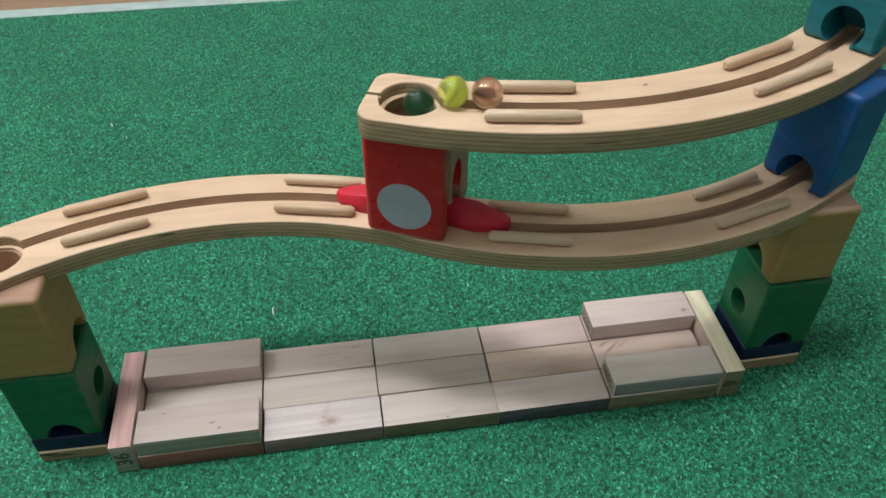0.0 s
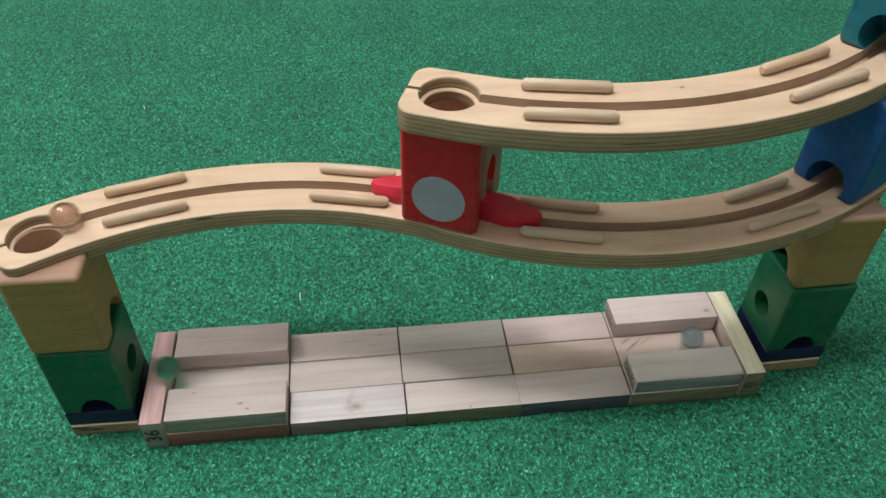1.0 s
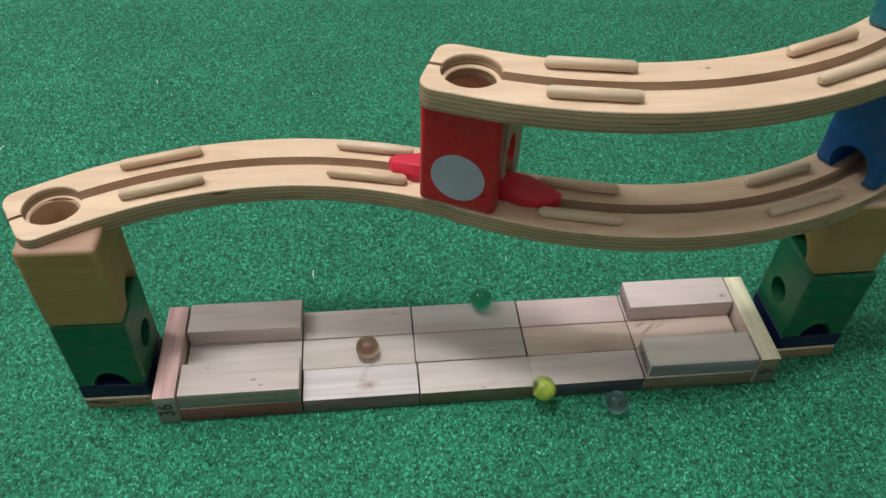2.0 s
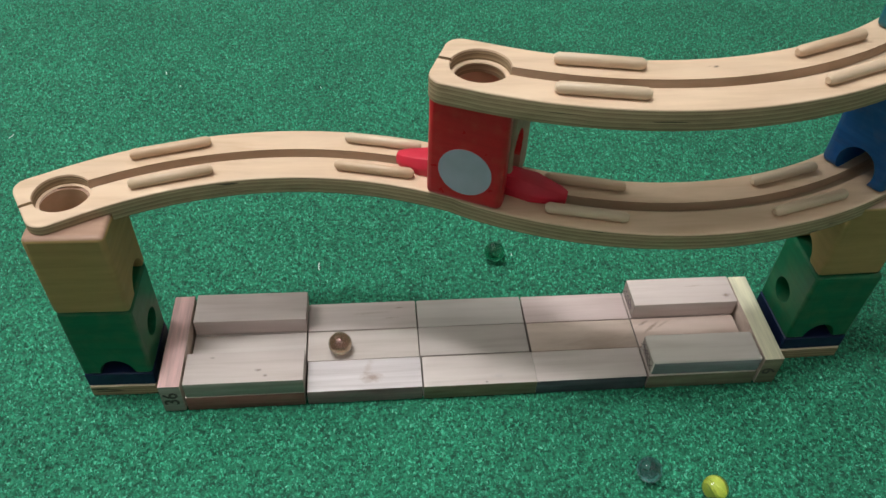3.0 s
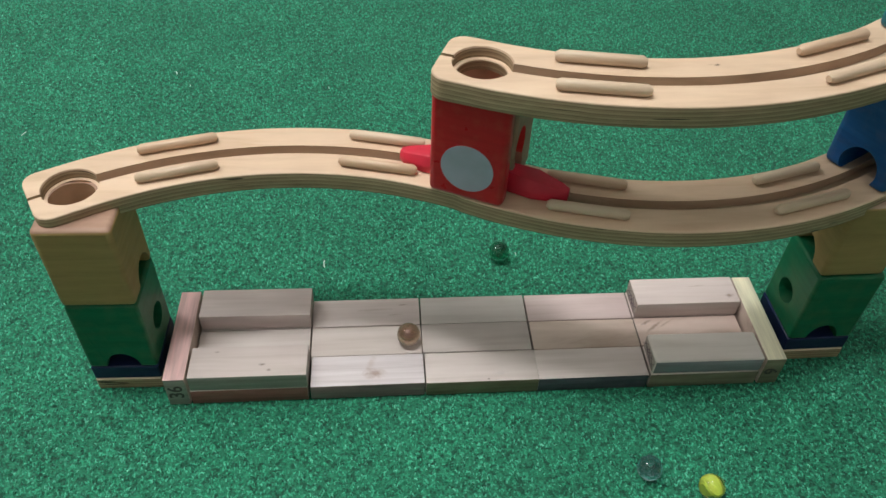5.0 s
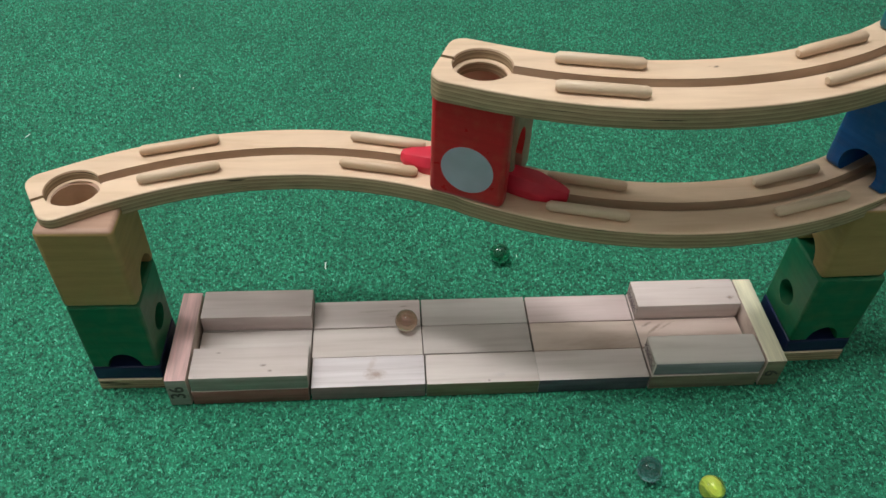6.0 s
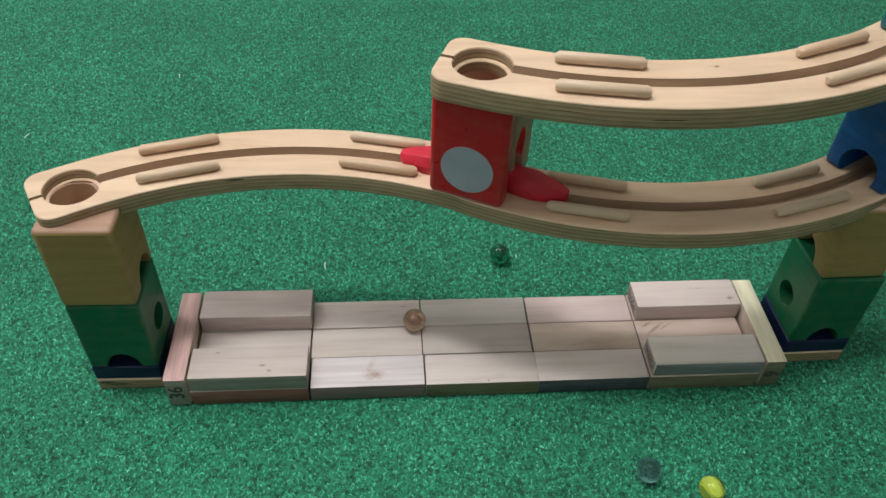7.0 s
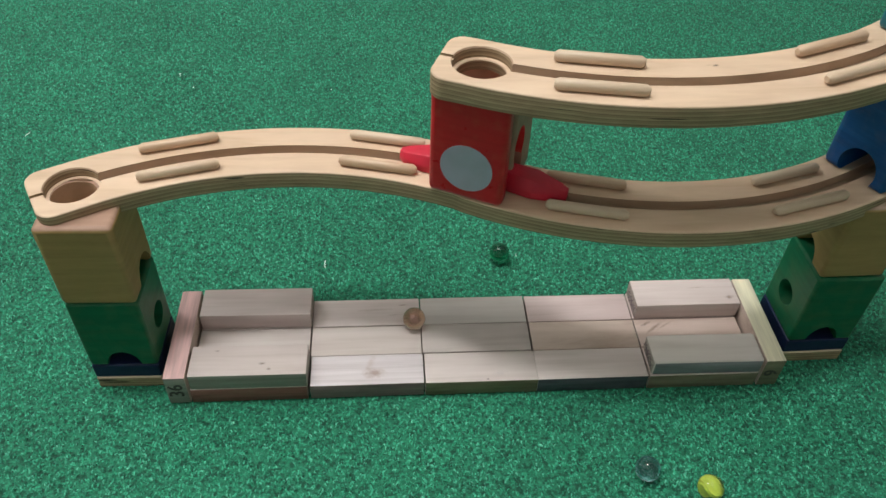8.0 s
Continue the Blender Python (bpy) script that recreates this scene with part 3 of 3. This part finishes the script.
def tower(x, y, turn, side, size, cup, drop, slim):
    """Base plate, thin slab, green and ochre block; side is the way to the tray, drop lowers the seam of the blocks, slim narrows the ochre one."""
    s = size / 2 - 0.0003
    plate = box(-s, s, -s - 0.0008, s, 0, 0.0102, 0.0008, 1)
    bmesh.ops.recalc_face_normals(plate, faces=plate.faces)
    for f in plate.faces:
        f.material_index = 0 if abs(f.normal.z) > 0.7 else 1
    thing("base_plate", pose(x, y, -0.0010, 0, 0, turn), "square pale plywood base plate lying on carpet", "base plate", "plates of the towers", to_mesh("base_plate", plate, [M_TRACK, M_PLY]))
    tower_block("flat_block", pose(x, y, 0.0092, 0, 0, turn), 0.0120, M_NAVY, size, [], "flat navy-blue stained wooden block on the base plate", 0.0012)
    arch, hole, mouth = rod(0.0110, 0.03, "Y", at=(0.0005, -0.021, -0.0002), squash=1.25), rod(0.0092, 0.03, "X", at=(side * 0.021, 0.002, 0.0235)), rod(0.0125, 0.03, "X", at=(side * 0.021, 0.004, -0.0002), squash=1.25)
    tower_block("tall_block", pose(x, y, 0.0212, 0, 0, turn), 0.0606 - drop, M_GREEN, size, [arch, hole], "green-stained wooden block with a round side hole", 0.0022)
    tower_block("tall_block", pose(x - slim / 2, y, 0.0818 - drop, 0, 0, turn), 0.0540 + SEAT + drop, M_OCHRE, size + 0.0004 - slim, [mouth], "ochre-yellow wooden block with an arched opening at its foot", 0.0030, cup)


def towers():
    tower(-0.0410, 0.0366, -1.0, 1, 0.0428, (-0.0055, 0.0065), 0.0020, 0.0)
    tower(0.4228, 0.0425, 1.0, -1, 0.0446, (0.0, 0.0), 0.0, 0.0026)
    gate = lambda r, y, z: rod(r, 0.062, "X", at=(-0.0205, y, z), squash=1.1)
    tower_block("tall_block", pose(0.4215, 0.0520, Z_LOW, 0, 0, 30), Z_UP - UPPER_T - Z_LOW, M_BLUE, 0.0412, [gate(0.0118, -0.0005, 0.0074)], "bright blue wooden block with an arched opening on the track")
    tower_block("tall_block", pose(0.4290, 0.0720, Z_UP, 0, 0, 39), 0.0640, M_TEAL, 0.0412, [gate(0.0112, 0.0000, 0.0106)], "teal wooden block with an arched opening on the upper track")


# ---- red switch block ----
def fin_mesh(h, length):
    """A blunt wedge that runs out along +x, with a flat top facet."""
    bm = bmesh.new()
    rows = []
    for u, w, z in ((0.0, 0.0070, h), (0.48, 0.0087, h * 0.90), (0.88, 0.0054, h * 0.62), (1.0, 0.0026, h * 0.52)):
        x, top = u * length, w * 0.66
        rows.append([bm.verts.new(p) for p in ((x, -w, 0), (x, -w, z * 0.45), (x, -top, z), (x, top, z), (x, w, z * 0.45), (x, w, 0))])
    for a, b in zip(rows, rows[1:]):
        for k in range(6):
            bm.faces.new((a[k], a[(k + 1) % 6], b[(k + 1) % 6], b[k]))
    bm.faces.new(rows[0])
    bm.faces.new(rows[-1])
    bmesh.ops.bevel(bm, geom=list(bm.edges), offset=0.0005, segments=2, profile=0.5, affect="EDGES")
    return bm


def switch_block():
    h = Z_UP - UPPER_T - Z_LOW
    ob = thing("switch_block", pose(0.1815, 0.0470, Z_LOW, 0, 0, -24.5), "red lacquered switch block with grey disc and red fins", "marble run block")
    side = lathe([(0.0096, -0.03), (0.0096, 0.03)], (0, 0), 40)
    bmesh.ops.transform(side, matrix=pose(0, 0.0015, 0.0282) @ Matrix.Diagonal((1, 1, 1.3, 1)) @ pose(0, 0, 0, 0, 90, 0), verts=side.verts)
    for f in side.faces:
        f.material_index = 2
    well = lathe([(0.0129, -0.02), (0.0129, 0.2)], (0, -0.0030))
    for f in well.faces:
        f.material_index = 1
    core = carved("core", box(-0.0216, 0.0222, -0.0098, 0.0280, 0, h, 0.0014, 2), [well, side, box(-0.03, 0.03, -0.0104, 0.0104, -0.01, 0.0190)], [M_CORE, M_TRACK, M_RED])
    part("core", core, [M_CORE, M_TRACK, M_RED], ob, "natural wood core with an oval opening")
    part("rocker", box(-0.0170, 0.0170, -0.0098, 0.0098, 0.0004, 0.0100, 0.0006, 1), M_FIN, ob, "red rocker between the fins")
    part("lining", carved("lining", lathe([(0.0128, 0.012), (0.0128, 0.042)], (0, -0.0030)), [lathe([(0.0122, 0.0), (0.0122, 0.08)], (0, -0.0030)), box(-0.03, 0.03, -0.0080, 0.0080, 0.0, 0.043)], [M_TRACK]), M_TRACK, ob, "pale wooden inner lining")
    bay = lathe([(0.0129, -0.02), (0.0129, 0.2)], (0, 0.0146))
    panel = carved("front_panel", box(-0.0226, 0.0210, -0.0036, 0.0077, 0, h, 0.0034, 4), [bay], [M_RED])
    p = part("front_panel", panel, M_RED, ob, "red lacquered panel with rounded edges", pose(0, -0.0176, 0))
    part("disc", rod(0.0150, 0.0004, "Y", sides=64), M_GREY, p, "flat grey printed disc", pose(-0.0004, -0.0037, 0.0217))
    part("fin", fin_mesh(0.0122, 0.0372), M_FIN, ob, "pinkish-red fin", pose(0.0160, 0.0014, 0.0004))
    part("fin", fin_mesh(0.0112, 0.0318), M_FIN, ob, "pinkish-red fin", pose(-0.0160, 0, 0.0004, 0, 0, 180))


# ---- marbles ----
def swirl_mesh():
    """Three twisted vanes inside a glass marble."""
    bm = bmesh.new()
    for k in range(3):
        rows = []
        for i in range(9):
            u = i / 8 * 2 - 1
            w = 0.0048 * math.sqrt(max(0.02, 1 - u * u))
            a = 2 * math.pi * k / 3 + u * 0.9
            n = Vector((-math.sin(a), math.cos(a), 0)) * 0.0022
            o = Vector((math.cos(a) * w, math.sin(a) * w, u * 0.0060))
            c = Vector((0, 0, u * 0.0060))
            rows.append([bm.verts.new(p) for p in (c - n, o - n * 0.4, o + n * 0.4, c + n)])
        for p, q in zip(rows, rows[1:]):
            for j in range(4):
                bm.faces.new((p[j], p[(j + 1) % 4], q[(j + 1) % 4], q[j]))
        bm.faces.new(rows[0])
        bm.faces.new(rows[-1])
    return bm


def marble(material, swirl, label):
    bm = bmesh.new()
    bmesh.ops.create_uvsphere(bm, u_segments=40, v_segments=24, radius=MARBLE_R)
    ob = thing("marble", Matrix(), label, "marble", "marbles", to_mesh("marble", bm, material, 180))
    if swirl:
        part("swirl", swirl_mesh(), swirl, ob, "twisted coloured vane inside the glass")
    return ob


def marbles():
    return {
        "green": marble(glass("green_glass", (0.10, 0.56, 0.36), clear=0.975), None, "clear dark green glass marble"),
        "clear": marble(glass("clear_glass", (0.58, 0.80, 0.93), clear=0.99), None, "colourless clear glass marble with a bluish tinge"),
        "yellow": marble(glass("yellow_glass", (0.90, 0.98, 0.42), clear=0.93), plain("yellow_vane", (0.84, 0.95, 0.20), 0.35), "clear yellow glass marble with a yellow swirl"),
        "pink": marble(lustre(glass("amber_glass", (0.64, 0.43, 0.34), 0.0, 1.6, 0.965)), None, "amber-pink lustrous glass marble"),
    }


def rolled(rows):
    """Poses along the points of a marble's way, turning as it rolls, at most 80 degrees from row to row."""
    out, q, last = [], Matrix(), None
    for t, x, y, z in rows:
        p = Vector((x, y, z))
        if last is not None:
            d = p - last
            d.z = 0
            if d.length > 0.0004:
                turn = min(d.length / MARBLE_R, radians(80))
                q = Matrix.Rotation(turn, 4, Vector((-d.y, d.x, 0)).normalized()) @ q
        out.append((t, Matrix.Translation(p) @ q))
        last = p
    return out


room()
carpet()
lint()
tray()
tracks()
towers()
switch_block()
MARBLES = marbles()
Z_RUN, Z_TRAY, Z_CARPET = Z_LOW + 0.0069, BLOCK_T - 0.0006 + MARBLE_R, 0.0075


def motions():
    R, T, C = Z_RUN, Z_TRAY, Z_CARPET
    walk(MARBLES["green"], rolled([
        (0, 0.183, 0.0415, 0.2225), (0.1, 0.182, 0.045, 0.185), (0.2, 0.140, 0.066, R + 0.003), (0.3, 0.095, 0.0745, R), (0.4, 0.052, 0.0745, R), (0.5, 0.012, 0.068, R), (0.6, -0.022, 0.0545, R),
        (0.7, -0.042, 0.040, 0.138), (0.8, -0.0405, 0.037, 0.085), (0.9, -0.036, 0.037, 0.048), (1.0, 0.001, 0.0345, 0.0360), (1.1, 0.046, 0.0365, T), (1.2, 0.090, 0.035, T), (1.3, 0.132, 0.035, T), (1.4, 0.173, 0.0385, T), (1.5, 0.204, 0.041, T), (1.6, 0.198, 0.050, T), (1.7, 0.1965, 0.056, T),
        (1.9, 0.1985, 0.0665, T), (2.1, 0.2015, 0.0775, T), (2.2, 0.2035, 0.0865, 0.013), (2.3, 0.206, 0.096, C), (2.55, 0.212, 0.117, C), (2.8, 0.2145, 0.1265, C), (3.5, 0.2150, 0.1260, C), (8, 0.2150, 0.1255, C)]))
    walk(MARBLES["clear"], rolled([
        (0, 0.184, 0.048, 0.185), (0.1, 0.211, 0.036, R + 0.0105), (0.2, 0.258, 0.0235, R), (0.3, 0.306, 0.0190, R), (0.4, 0.355, 0.0265, R), (0.5, 0.404, 0.043, R), (0.6, 0.4225, 0.0465, 0.135), (0.7, 0.4205, 0.042, 0.090), (0.8, 0.416, 0.042, 0.048),
        (0.9, 0.382, 0.036, 0.0365), (1.0, 0.355, 0.038, T), (1.1, 0.322, 0.038, T), (1.2, 0.293, 0.037, T), (1.3, 0.265, 0.037, T), (1.4, 0.241, 0.0365, T), (1.5, 0.228, 0.034, T), (1.6, 0.253, 0.026, T), (1.7, 0.271, 0.013, T),
        (1.8, 0.2755, 0.0045, T), (1.9, 0.2780, -0.0040, 0.0185), (2.0, 0.2795, -0.0130, C), (2.2, 0.2825, -0.0290, C), (2.4, 0.2845, -0.0445, C), (2.6, 0.2855, -0.0580, C), (2.8, 0.2855, -0.0643, C), (8, 0.2850, -0.0646, C)]))
    walk(MARBLES["yellow"], rolled([
        (0, 0.1985, 0.0325, Z_UP + 0.0066), (0.1, 0.1850, 0.0385, 0.2240), (0.2, 0.182, 0.046, 0.192), (0.3, 0.201, 0.040, 0.172), (0.4, 0.238, 0.0255, R), (0.5, 0.281, 0.0185, R), (0.6, 0.329, 0.020, R), (0.7, 0.371, 0.029, R), (0.8, 0.409, 0.044, R), (0.9, 0.4225, 0.0465, 0.135), (1.0, 0.4205, 0.042, 0.090), (1.1, 0.417, 0.042, 0.050),
        (1.2, 0.389, 0.0365, 0.0415), (1.3, 0.351, 0.038, T), (1.4, 0.315, 0.0405, T), (1.5, 0.282, 0.041, T), (1.6, 0.251, 0.041, T), (1.7, 0.224, 0.039, T),
        (1.8, 0.2110, 0.0300, T), (1.9, 0.2165, 0.0130, T), (2.0, 0.2310, -0.0055, 0.0180), (2.1, 0.2490, -0.0250, C), (2.2, 0.2690, -0.0430, C), (2.3, 0.2860, -0.0560, C), (2.5, 0.3010, -0.0665, C), (2.8, 0.3110, -0.0730, C), (3.0, 0.3222, -0.0787, C), (3.2, 0.3212, -0.0787, C), (3.5, 0.3200, -0.0785, C), (8, 0.3200, -0.0785, C)]))
    walk(MARBLES["pink"], rolled([
        (0, 0.2145, 0.0285, Z_UP + 0.0068), (0.1, 0.2010, 0.0322, Z_UP + 0.0066), (0.2, 0.1855, 0.0380, Z_UP + 0.001), (0.3, 0.182, 0.046, 0.196), (0.4, 0.180, 0.048, 0.175), (0.5, 0.152, 0.061, R + 0.009), (0.6, 0.117, 0.0725, R), (0.7, 0.079, 0.0755, R), (0.8, 0.040, 0.0735, R), (0.9, 0.003, 0.065, R), (1.0, -0.030, 0.050, R),
        (1.1, -0.043, 0.040, 0.135), (1.2, -0.0405, 0.037, 0.085), (1.3, -0.037, 0.037, 0.050), (1.4, -0.013, 0.0365, 0.0400), (1.5, 0.023, 0.037, T), (1.6, 0.063, 0.037, T), (1.7, 0.101, 0.0345, T),
        (2.0, 0.1190, 0.0340, T), (2.4, 0.1140, 0.0335, T), (2.8, 0.1045, 0.0330, T), (3.0, 0.0980, 0.0325, T), (3.5, 0.0965, 0.0320, T), (3.7, 0.1010, 0.0318, T), (4.0, 0.1110, 0.0312, T), (4.3, 0.1230, 0.0310, T), (4.7, 0.1375, 0.0315, T), (5.2, 0.1420, 0.0390, T), (5.8, 0.1375, 0.0465, T), (6.0, 0.1400, 0.0485, T), (6.5, 0.1460, 0.0490, T), (8, 0.1460, 0.0490, T)]))


motions()
